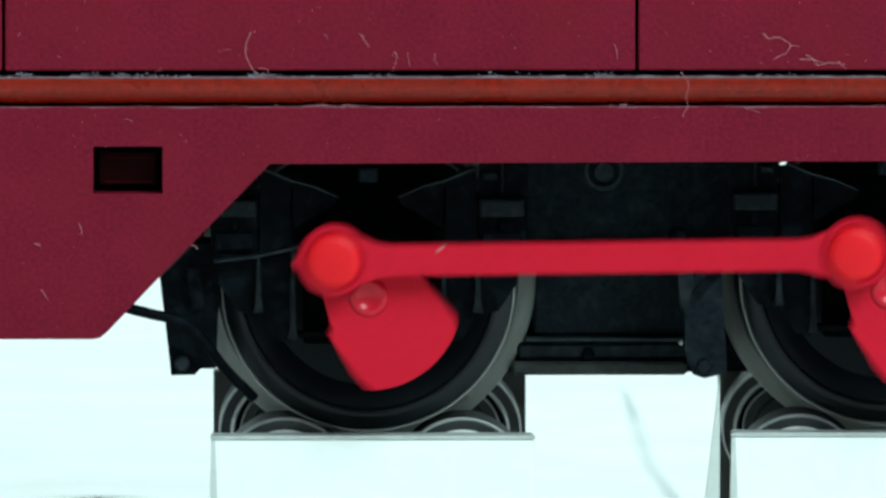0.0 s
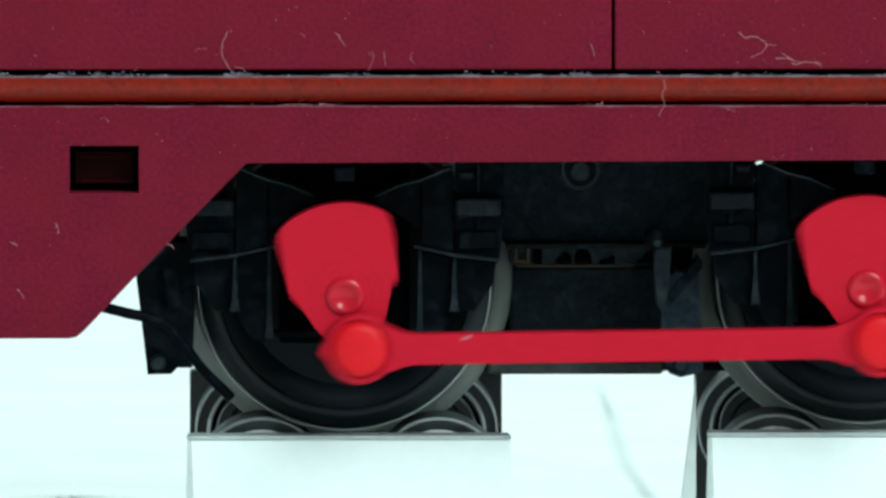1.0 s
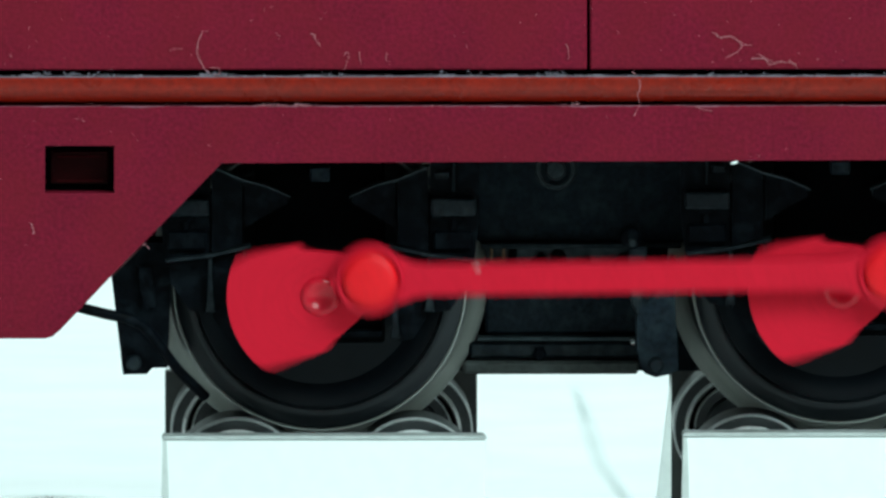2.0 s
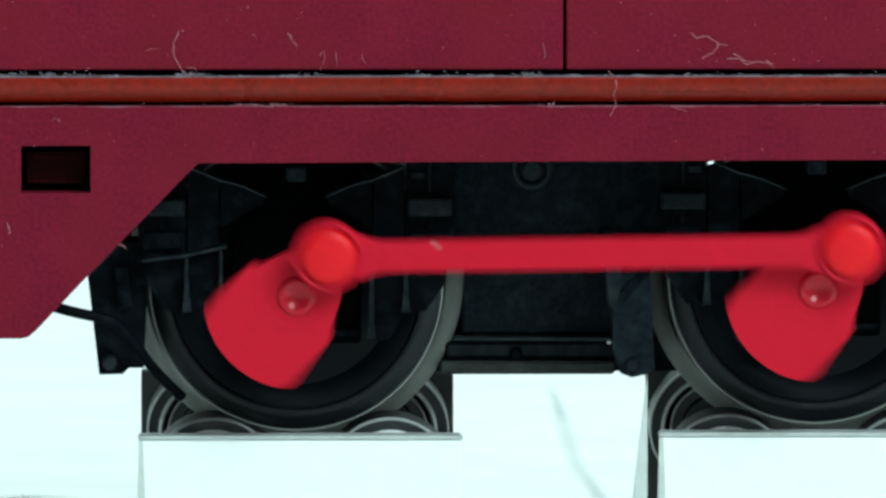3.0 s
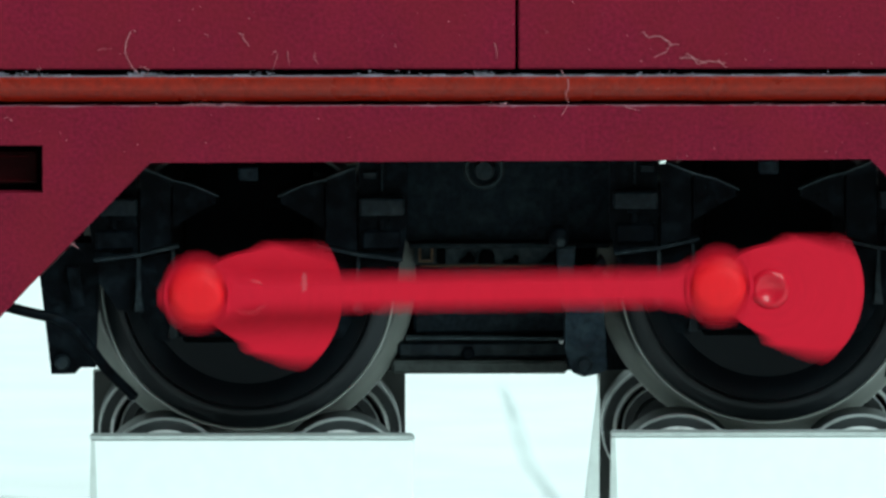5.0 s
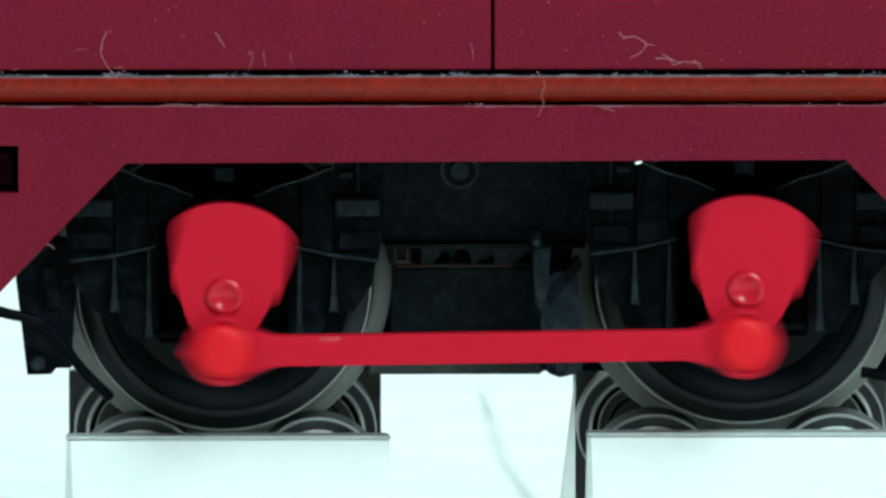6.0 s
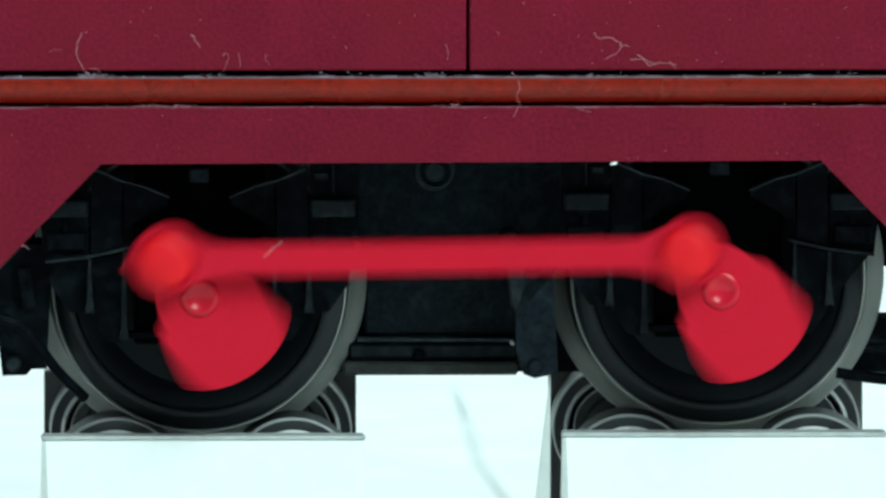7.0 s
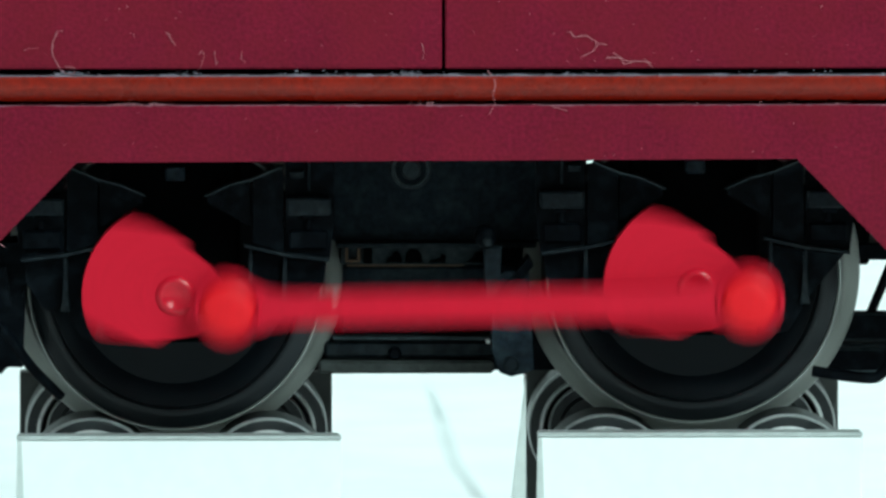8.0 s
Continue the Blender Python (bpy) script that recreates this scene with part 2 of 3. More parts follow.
prism([(sx0, sz1), (sx0, skirt_top), (sx1, skirt_top), (sx1, sz1)], -6.0, -5.0, bm=bm)
prism([(sx1, 18.08), (sx1, skirt_top), (XR, skirt_top), (XR, sb)] + arch[3:][::-1], -6.0, -5.0, bm=bm)
part("skirt", bm, CRIMSON, loco, "matt crimson skirt cut away over the wheels")
# slot back and step are coloured dark to stand for the slot's shade
part("slot_back", box(sx0 - 0.4, sx1 + 0.4, -4.2, -3.9, sz0 - 0.4, sz1 + 0.4, 0), DEEP, loco)
part("step_tread", box(sx0 + 0.2, sx1 - 0.2, -4.5, -4.22, sz0 + 0.2, sz1 - 0.3, 0.06), SHADED_RED, loco, "crimson step, darkened for the shade inside the slot")

part("step_edge", box(sx0 + 0.45, sx1 - 0.5, -4.62, -4.5, sz1 - 0.52, sz1 - 0.47, 0.02), DIM_RED, loco)
part("step_edge", box(sx0 + 0.4, sx1 - 0.4, -4.62, -4.5, sz0 + 0.28, sz0 + 0.33, 0.02), DIM_RED, loco)

# ---- wheels with cranks ----
CRANK = [(-0.98, 1.42), (-1.28, 0.9), (-1.70, 0.06), (-1.97, -0.1), (-2.24, -1.75), (-2.22, -2.05)]
CRANK += arc(0, 0, 3.3, 228, 298, 12)
CRANK += [(1.70, -2.72), (1.76, -2.45), (1.88, -0.55), (1.58, 0.04), (1.30, 0.85), (1.04, 1.32)] + arc(0, CRANK_R, 1.12, -8, 188, 14)
wheels = []
for ax, az in AXLES:
    wheel = part("wheel", lathe([(0, 0.7), (3.6, 0.7), (3.9, 0.45), (4.25, 0.32), (4.45, 0.30), (5.11, 0.30), (5.12, 0.34)]
                                + [(5.12, 1.0), (0, 1.0)]), WHEELBLACK, loco, "black wheel centre", smooth=True)
    wheel.matrix_basis = pose(ax * MM, 0, az * MM)
    part("tyre_face", lathe([(4.40, 0.28), (4.42, -0.06), (4.47, -0.16), (4.56, -0.19), (4.72, -0.16), (4.95, -0.07), (5.10, 0.0), (5.115, 0.28), (4.40, 0.28)], n=128), BAND, wheel, "blued steel tyre face", smooth=True)
    part("tyre", lathe([(5.13, 0.02), (5.16, -0.03), (5.20, -0.03), (5.24, 0.05), (5.24, 0.4), (5.13, 0.4), (5.13, 0.02)], n=128), STEEL, wheel, "bright steel tyre edge", smooth=True)
    # tread coloured black to paint the shadow line beside the flange
    part("shadow_tread", lathe([(5.13, 0.42), (5.24, 0.42), (5.36, 2.2), (5.13, 2.2), (5.13, 0.42)], n=128), WHEELBLACK, wheel, smooth=True)
    part("flange", lathe([(5.13, 2.22), (5.38, 2.22), (5.42, 2.45), (5.50, 2.66), (5.66, 2.84), (5.86, 3.00), (5.97, 3.14), (6.0, 3.3), (5.9, 3.5), (5.13, 3.5), (5.13, 2.22)], n=128), FLANGE, wheel, "worn grey steel flange", smooth=True)
    part("axle", lathe([(0, -4.6), (0.75, -4.6), (0.75, 16.0), (0, 16.0)], n=24), STEEL, wheel)
    crank = part("crank", prism(CRANK, -4.7, -3.6, 0.1), RED, wheel, "red crank with counterweight")
    part("hub_dish", lathe([(0, -4.712), (0.12, -4.718), (0.24, -4.74), (0.36, -4.785), (0.46, -4.83), (0.52, -4.842), (0.58, -4.825), (0.65, -4.77), (0.71, -4.715), (0.73, -4.6)], 0, 0.0, 48), RED_GLOSS, wheel, "satin red dished hub", smooth=True)
    part("crank_pin", lathe([(0, -6.04), (0.60, -6.03), (0.80, -6.0), (0.90, -5.94), (0.96, -5.84), (0.98, -5.72), (0.98, -4.6)], 0, CRANK_R, 48), RED_CAP, wheel, "bright red crank pin cap", smooth=True)
    wheels.append(wheel)
    far = part("far_wheel", lathe([(0, 17.6), (5.8, 17.6), (5.9, 17.8), (5.88, 18.1), (5.7, 18.4), (5.34, 18.55), (5.24, 18.8), (5.24, 20.8), (0, 20.8)], n=96), WHEELBLACK, loco, "far black wheel", smooth=True)
    far.matrix_basis = pose(ax * MM, 0, az * MM)

# coupling rod, its own origin on the first pin
dx, dz = AXLES[1][0] - AXLES[0][0], AXLES[1][1] - AXLES[0][1]
lean = math.degrees(math.atan2(dz, dx))
length = math.hypot(dx, dz)
rod_pts = [(1.05, 0.78), (1.55, 0.56), (2.0, 0.50), (length - 2.0, 0.50), (length - 1.55, 0.56), (length - 1.05, 0.78)]
rod_pts += arc(length, 0, 1.25, 140, -140, 20)
rod_pts += [(length - 1.05, -0.82), (length - 1.55, -0.64), (length - 2.0, -0.56), (2.0, -0.56), (1.55, -0.64), (1.05, -0.82)]
rod_pts += arc(0, 0, 1.25, -40 - 0, -160, 10) + [(-1.42, -0.12)] + arc(0, 0, 1.25, -196, -320, 10)
rod = part("coupling_rod", prism(rod_pts, -5.72, -4.85, 0.14, seg=2), RED, loco, "bright red coupling rod between the cranks")

for ex in (0.0, length):
    part("rod_eye", lathe([(1.02, -5.55), (1.03, -5.72), (1.07, -5.82), (1.13, -5.85), (1.19, -5.82), (1.23, -5.74), (1.24, -5.5)], ex, 0.0, 48), RED, rod, "raised rim round the pin", smooth=True)
part("paint_chip", prism([(3.66, 0.26), (3.84, 0.34), (3.90, 0.46), (3.80, 0.47), (3.70, 0.38)], -5.76, -5.6, 0.02), FIBRE, rod, "small pale chip")

# ---- bogie ----
BZ = 21.62
top = BZ + 0.6
# black block added behind the bogie frame to stop light
part("chassis_light_block", box(-25.60, 6.14, 3.6, 17.2, 17.45, top + 8, 0.1), DEEP, loco)
def frame_panel(side, c, az, pts, y0=-2.4, y1=-1.2, mat=None):
    return part("frame_panel", prism([(c + side * x, az + z) for x, z in pts], y0, y1, 0.055), mat or BLACK, loco, edge=EDGE)


for c, az in AXLES:
    for side in (-1, 1):
        # upper panels, one beside the other, with open joints between them
        frame_panel(side, c, az, [(3.90, 1.2), (5.45, 1.0), (5.62, 2.4), (5.62, 4.9), (3.90, 4.9)], -2.2)
        frame_panel(side, c, az, [(2.74, 1.65), (3.82, 1.35), (3.82, 4.32), (3.6, 4.3), (2.74, 3.92)])
        frame_panel(side, c, az, [(1.15, 3.05), (1.75, 2.75), (2.66, 2.2), (2.66, 3.88), (1.95, 3.72), (1.15, 3.36)], -2.2)
        # small blocks on the outer panel
        bracket = part("bracket", box(*sorted((c + side * 3.92, c + side * 5.5)), -3.0, -2.1, az + 2.68, az + 3.30, 0.08), GREYBLACK, loco)
        bm = box(*sorted((c + side * 4.0, c + side * 5.4)), -2.45, -2.1, az + 1.42, az + 2.12, 0.08)
        box(c + side * 4.72 - 0.12, c + side * 4.72 + 0.12, -2.5, -2.1, az + 2.12, az + 2.60, 0.05, bm)
        box(c + side * 4.72 - 0.28, c + side * 4.72 + 0.28, -2.6, -2.1, az + 2.50, az + 2.66, 0.04, bm)
        part("bracket_foot", bm, BLACK, bracket)
        part("clip", box(*sorted((c + side * 4.05, c + side * 4.55)), -2.5, -2.1, az + 3.95, az + 4.2, 0.05), GREYBLACK, loco)
        part("rib", box(c + side * 4.72 - 0.05, c + side * 4.72 + 0.05, -2.45, -2.1, az + 3.5, az + 4.5, 0.03), GREYBLACK, loco)
        # waist rib
        part("waist_rib", prism([(c + side * x, az + z) for x, z in ((2.45, 1.63), (3.86, 1.32), (5.45, 1.12), (5.45, 1.02), (3.86, 1.21), (2.45, 1.53))], -2.7, -1.3, 0.05), GREYBLACK, loco)
        # lower panels
        if side > 0 and c > -5:
            frame_panel(side, c, az, [(3.72, 1.1), (5.25, 0.95), (3.78, -0.85)], -1.9)
        else:
            frame_panel(side, c, az, [(3.95, 1.1), (5.35, 0.92), (5.25, 0.2), (4.6, -0.75), (3.95, -0.85)], -1.9)
        frame_panel(side, c, az, [(2.76, 1.3), (3.78, 1.12), (3.78, -0.95), (3.3, -1.75), (2.76, -1.85)], -2.1)
        for rx, r0, r1 in ((2.66, 1.5, -1.7), (3.87, 1.2, -0.75)):
            part("rib", prism([(c + side * rx - 0.06, az + r0), (c + side * rx + 0.06, az + r0), (c + side * rx + 0.07, az + r1 + 0.5), (c + side * rx + 0.18, az + r1), (c + side * rx - 0.18, az + r1), (c + side * rx - 0.07, az + r1 + 0.5)], -2.5, -1.4, 0.03), GREYBLACK, loco)
        # sloping top edge
        part("edge_strip", prism([(c + side * x, az + z) for x, z in ((1.05, 3.36), (1.95, 3.76), (2.70, 3.95), (3.75, 4.38), (3.75, 4.31), (2.70, 3.88), (1.95, 3.69), (1.05, 3.30))], -2.55, -2.2, 0.02), EDGE, loco)
    # black box painted in for the shaded recess round the axle
    part("dark_axle_recess", box(c - 2.3, c + 2.3, -0.9, -0.2, az - 2.0, az + 4.9, 0.1), DEEP, loco)
    part("keeper", box(c - 2.6, c + 2.2, -1.4, -0.85, az - 1.75, az - 1.5, 0.05), BLACK, loco)
    part("top_lug", box(c - 0.35, c + 0.35, -2.3, -1.0, az + 3.85, az + 4.35, 0.06), CASING, loco)

# middle gear casing
mx0, mx1 = -12.97, -5.55
casing = part("gear_casing", box(mx0, mx1, 2.2, 6.4, 18.41, top + 2, 0.08), CASING, loco)
# bolt and ring coloured paler to offset the skirt's shade
part("casing_bolt", lathe([(0, 1.7), (0.3, 1.7), (0.36, 1.78), (0.36, 2.2)], -10.19, 21.02, 24), EDGE, casing, smooth=True)
part("bolt_ring", lathe([(0.56, 2.2), (0.58, 2.0), (0.68, 2.0), (0.74, 2.2)], -10.19, 21.02, 32), EDGE, casing, smooth=True)
part("casing_ledge", box(-12.83, -5.75, 1.6, 6.0, 18.25, 18.43, 0.04), GREYBLACK, casing)
part("ledge_front", box(-12.67, -7.66, 2.3, 6.0, 17.61, 18.23, 0.04), EDGE, casing)
LUMPS = [[(-11.09, 0), (-10.50, 0), (-10.52, 0.22), (-10.66, 0.40), (-10.80, 0.36), (-10.84, 0.22), (-11.0, 0.16)],
         [(-10.40, 0), (-9.80, 0), (-9.82, 0.30), (-9.95, 0.46), (-10.2, 0.50), (-10.36, 0.34)],
         [(-9.56, 0), (-8.98, 0), (-8.96, 0.24), (-9.10, 0.30), (-9.16, 0.14), (-9.5, 0.10)],
         [(-8.30, 0), (-7.64, 0), (-7.66, 0.40), (-7.9, 0.34), (-8.02, 0.12)]]
for pts in LUMPS:
    part("moulded_lump", prism([(x, 17.67 + z) for x, z in pts], 2.0, 2.4, 0.05), DEEP, casing)
part("contact_rail", box(-12.45, -8.3, 1.95, 2.2, 17.56, 17.61, 0.015), BRASS, loco, "thin tarnished brass rail")
part("moulded_block", box(-11.86, -11.56, 1.9, 2.4, 17.66, 18.2, 0.04), DEEP, loco)
bz0, bz1, bx0, bx1 = 17.71, 18.27, -12.51, -11.99
bm = box(bx0, bx0 + 0.09, 1.9, 2.25, bz0, bz1, 0.02)
box(bx1 - 0.09, bx1, 1.9, 2.25, bz0, bz1, 0.02, bm)
box(bx0 + 0.1, bx1 - 0.1, 1.9, 2.25, bz0, bz0 + 0.09, 0.02, bm)
part("contact_frame", bm, BRASS, loco, "small tarnished brass contact")
part("tank", box(-12.66, -7.24, 3.2, 15.0, 15.06, 17.46, 0.1), CASING, loco)
part("stay", box(-12.96, -7.33, 2.6, 3.6, 14.88, 15.00, 0.03), EDGE, loco)
part("lower_beam", box(-13.26, -7.03, 2.9, 14.0, 14.21, 14.82, 0.12), GREYBLACK, loco)
part("foot_beam", box(-13.46, -7.23, 2.5, 13.0, 13.69, 14.15, 0.10), BEAM, loco)
part("beam_nut", lathe([(0, 2.5), (0.16, 2.5), (0.24, 2.56), (0.26, 3.0)], -10.74, 14.40, 6), BLACK, loco)
part("white_pin", lathe([(0, 2.2), (0.07, 2.22), (0.09, 2.5), (0.09, 2.9)], -7.44, 14.85, 12), WHITE_PLATE, loco, "tiny white pin")


# brake hangers and guards
def hanger_plate(pts, mat, y0=-1.2, y1=1.8):
    return part("brake_hanger", prism(pts, y0, y1, 0.07), mat, loco, edge=EDGE)


hanger = hanger_plate([(-7.38, 17.28), (-6.90, 17.64), (-6.06, 17.64), (-5.89, 14.16), (-6.25, 14.02), (-6.71, 13.92), (-7.11, 14.07), (-7.37, 14.87)], CASING)
part("hanger_strap", prism([(-7.68, 18.56), (-7.02, 18.56), (-7.10, 17.28), (-7.32, 16.07), (-7.56, 16.47), (-7.64, 17.68)], -1.5, 0.5, 0.08), GREYBLACK, hanger)
part("hanger_strap", prism([(-6.08, 18.18), (-5.90, 17.88), (-6.90, 16.67), (-7.14, 16.92)], -1.45, 0.3, 0.06), BLACK, hanger, edge=EDGE)
part("hanger_knob", lathe([(0, -1.9), (0.22, -1.88), (0.34, -1.8), (0.40, -1.62), (0.40, -1.0)], -7.62, 18.92, 24), BLACK, hanger, smooth=True)
part("knob_screw", lathe([(0, -2.06), (0.12, -2.05), (0.17, -1.98), (0.17, -1.8)], -7.54, 18.76, 16), GREYBLACK, hanger, smooth=True)
part("hanger_bolt", lathe([(0, -1.6), (0.2, -1.6), (0.28, -1.5), (0.28, -1.1)], -6.69, 14.37, 20), GREYBLACK, hanger, smooth=True)
hanger = hanger_plate([(-25.94, 17.49), (-24.70, 18.70), (-23.76, 18.69), (-23.96, 14.28), (-24.50, 14.28), (-24.70, 14.06), (-25.54, 14.04), (-25.68, 15.29)], BLACK)
part("hanger_strap", prism([(-25.00, 17.89), (-24.56, 17.89), (-24.36, 16.49), (-24.80, 16.39)], -1.6, -1.0, 0.06), BLACK, hanger, edge=EDGE)
part("hanger_bolt", lathe([(0, -1.55), (0.2, -1.55), (0.28, -1.45), (0.28, -1.1)], -25.16, 14.48, 20), GREYBLACK, hanger, smooth=True)
# black filler boxes, added to darken the gaps behind hangers and wheels
part("dark_gap_filler", box(-7.60, -3.48, 4.6, 15.5, 13.61, 17.41, 0.1), BLACK, loco)
part("dark_gap_filler", box(-25.00, -23.19, 4.6, 15.5, 14.13, 17.41, 0.1), BLACK, loco)

part("dark_gap_filler", box(-14.54, -12.23, 4.6, 15.5, 13.61, 17.41, 0.1), BLACK, loco)

# end of the bogie beyond the second wheel
part("end_beam", box(5.01, 8.61, 3.5, 15.0, 17.63, 18.24, 0.08), BLACK, loco)
part("end_strut", tube([(7.03, 4.0, 17.71), (6.15, 4.0, 15.57)], 0.17, 8), BLACK, loco)
part("footstep", box(4.53, 8.54, 3.5, 4.6, 14.73, 15.74, 0.1), BLACK, loco, edge=EDGE)
part("footstep_edge", box(4.53, 8.55, 3.3, 4.8, 14.54, 14.66, 0.04), GREYBLACK, loco)
part("footstep", box(4.53, 8.35, 3.5, 4.6, 13.60, 14.49, 0.1), BLACK, loco, edge=EDGE)
part("wire_hook", tube(smooth_line([(3.95, -1.5, 14.13), (4.95, -1.6, 13.99), (5.95, -1.6, 13.89), (6.35, -1.5, 13.99), (6.67, -1.2, 14.45), (6.84, 0.3, 15.35)]), 0.2, 10), BLACK, loco, smooth=True)

# sand pipes
part("sand_pipe", tube(smooth_line([(-27.15, -3.0, 16.61), (-26.20, -2.8, 16.35), (-25.24, -2.6, 16.11), (-24.60, -2.2, 15.63), (-23.61, -1.6, 14.27), (-22.61, -1.0, 13.21)]), 0.19, 10), BLACK, loco, smooth=True)

# ---- roller stands ----
def stand(top_z, xl, xr, rollers, bl, br, gusset):
    ob = new("roller_stand")
    tagged(ob, "white roller test stand with two steel rollers each side", "roller stand", "roller stands under the locomotive")
    part("front_plate", box(xl + 0.05, xr, -2.6, -1.6, 0.6, top_z - 0.13, 0.06), WHITE_PLATE, ob)
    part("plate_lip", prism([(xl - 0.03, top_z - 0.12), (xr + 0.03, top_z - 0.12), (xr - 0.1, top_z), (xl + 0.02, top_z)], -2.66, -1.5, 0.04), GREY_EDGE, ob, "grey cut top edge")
    # far plate, its shade painted as dark grey
    part("back_plate", box(bl, br, 22.2, 23.2, 0.6, top_z, 0.05), SHADED_PLATE, ob)
    if gusset:
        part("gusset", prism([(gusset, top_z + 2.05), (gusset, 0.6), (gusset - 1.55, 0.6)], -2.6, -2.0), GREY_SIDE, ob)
    # wedge greyed to stand for the plate's shaded left side
    part("plate_side", prism([(xl, top_z - 0.16), (xl + 0.14, top_z - 0.16), (xl + 0.55, 0.6), (xl - 0.25, 0.6)], -2.64, -1.7), GREY_SIDE, ob, "white plate's left side, its shade painted pale grey")
    part("base", box(xl - 1.6, xr + 0.3, -3.2, 24.0, 0.0, 0.6, 0.1), WHITE_PLATE, ob)
    for rx, rz in rollers:
        part("shaft", lathe([(0, -1.55), (0.7, -1.55), (0.7, 22.15), (0, 22.15)], rx, rz, 24), BRIGHT, ob, smooth=True)
        for y0 in (-0.9, 18.6):
            roller = part("roller", lathe([(1.72, y0 + 0.2), (1.75, y0), (2.24, y0), (2.24, y0 + 0.4), (2.34, y0 + 0.4), (2.34, y0 + 3.0), (2.2, y0 + 3.1), (0.72, y0 + 3.1), (0.72, y0 + 0.3), (1.05, y0 + 0.3)], rx, rz, 64), ROLLER, ob, "dark steel roller", smooth=True)
            # thin pale rings painting the rim highlight and the glints within
            part("roller_rim", lathe([(2.26, y0 + 0.3), (2.26, y0), (2.29, y0 - 0.02), (2.33, y0 + 0.05), (2.34, y0 + 0.38), (2.26, y0 + 0.38)], rx, rz, 64), RIM, roller, "pale steel rim that paints the roller's edge highlight", smooth=True)
            part("bearing_lip", lathe([(1.79, y0 + 0.1), (1.79, y0 - 0.08), (1.84, y0 - 0.12), (1.92, y0 - 0.06), (1.94, y0 + 0.1)], rx, rz, 48), BRIGHT, roller, "pale lip that paints the bearing's glint", smooth=True)
            part("bearing_ring", lathe([(1.52, y0 + 0.3), (1.52, y0 + 0.12), (1.57, y0 + 0.1), (1.60, y0 + 0.3)], rx, rz, 48), RIM, roller, smooth=True)
            part("bearing_race", lathe([(0.72, y0 + 0.05), (1.1, y0 + 0.02), (1.2, y0 + 0.32), (1.50, y0 + 0.32), (1.50, y0 + 0.5), (0.72, y0 + 0.5)], rx, rz, 48), ROLLER, roller, "worn bearing race", smooth=True)
    return ob


stand(12.0, -24.13, -12.72, [(-21.50, 10.13), (-15.24, 10.12)], -24.03, -12.71, 0)
stand(12.09, -5.75, 5.71, [(-3.33, 10.23), (3.14, 10.22)], -5.72, 5.67, -6.17)

# ---- dust and fibres on the paint ----
fibres = [
    (0.045, [(-22.73, 26.60), (-22.91, 26.06), (-22.81, 25.51), (-22.43, 25.11), (-22.15, 25.07), (-22.19, 25.31), (-22.49, 25.31)]),
    (0.045, [(-18.90, 26.54), (-18.72, 26.26), (-18.56, 26.06)]),
    (0.03, [(-17.23, 25.88), (-17.17, 25.60), (-17.15, 25.38)]),
    (0.05, [(-4.72, 26.53), (-4.52, 26.35), (-4.18, 26.39), (-3.77, 26.11), (-3.98, 25.81), (-4.34, 25.63)]),
    (0.035, [(-3.83, 26.11), (-3.45, 26.09)]),
    (0.05, [(-3.43, 25.63), (-3.03, 25.61), (-2.75, 25.39), (-2.41, 25.49), (-1.84, 25.41)]),
    (0.04, [(-3.23, 25.77), (-2.79, 25.53), (-2.51, 25.45)]),
    (0.04, [(-2.12, 25.57), (-1.80, 25.27)]),
    (0.03, [(-17.76, 25.74), (-17.68, 25.86), (-17.60, 25.80), (-17.64, 25.5), (-17.76, 25.2)]),
    (0.025, [(-16.24, 25.84), (-16.28, 25.62), (-16.14, 25.44)]),
    (0.02, [(-20.16, 26.52), (-20.04, 26.44), (-20.02, 26.34)]),
    (0.02, [(-23.9, 25.9), (-23.7, 25.98), (-23.4, 25.96)]),
    (0.03, [(-9.96, 26.15), (-9.86, 25.78), (-9.90, 25.58)]),
    (0.05, [(-28.77, 19.83), (-28.67, 19.57), (-28.69, 19.45)]),
    (0.03, [(-30.12, 17.50), (-29.85, 17.14)]),
    (0.035, [(-5.41, 23.94), (-5.13, 23.82), (-4.82, 23.76)]),
]
def kinked(points, amount=0.022):
    """A soft curve with small random kinks in it."""
    return [p + Vector((rng.uniform(-amount, amount), 0, rng.uniform(-amount, amount))) for p in smooth_line(points, 4)]


rng = random.Random(11)
for thick, line in fibres:
    part("dust_fibre", tube(kinked([(x, -6.03, z) for x, z in line]), thick * 0.27, 6, taper=0.6), FIBRE, loco, "pale curled dust fibre")
line = [(-7.64, -6.0, 25.18), (-7.48, -6.2, 24.98), (-7.34, -6.42, 24.70), (-7.46, -6.4, 24.34), (-7.36, -6.1, 24.02), (-7.58, -6.03, 23.58)]
part("dust_fibre", tube(kinked(line, 0.015), 0.014, 6, taper=0.5), FIBRE, loco, "pale curled dust fibre")

rng = random.Random(7)


def speck(bm, x, y, z, r, flat=0.5):
    own = bmesh.new()
    bmesh.ops.create_icosphere(own, subdivisions=1, radius=r)
    for v in own.verts:
        v.co = (x + v.co.x * rng.uniform(0.6, 1.5), y + v.co.y * flat, z + v.co.z * rng.uniform(0.5, 1.1))
    return merged(bm, own)


bm = bmesh.new()
for _ in range(75):
    speck(bm, rng.uniform(-38, 8), -6.0, rng.uniform(zb + 0.1, zb + 3.0), rng.uniform(0.008, 0.024))
for _ in range(40):
    speck(bm, rng.uniform(-38, 8), -6.0, rng.uniform(skirt_top - 2.0, skirt_top - 0.05), rng.uniform(0.008, 0.02))
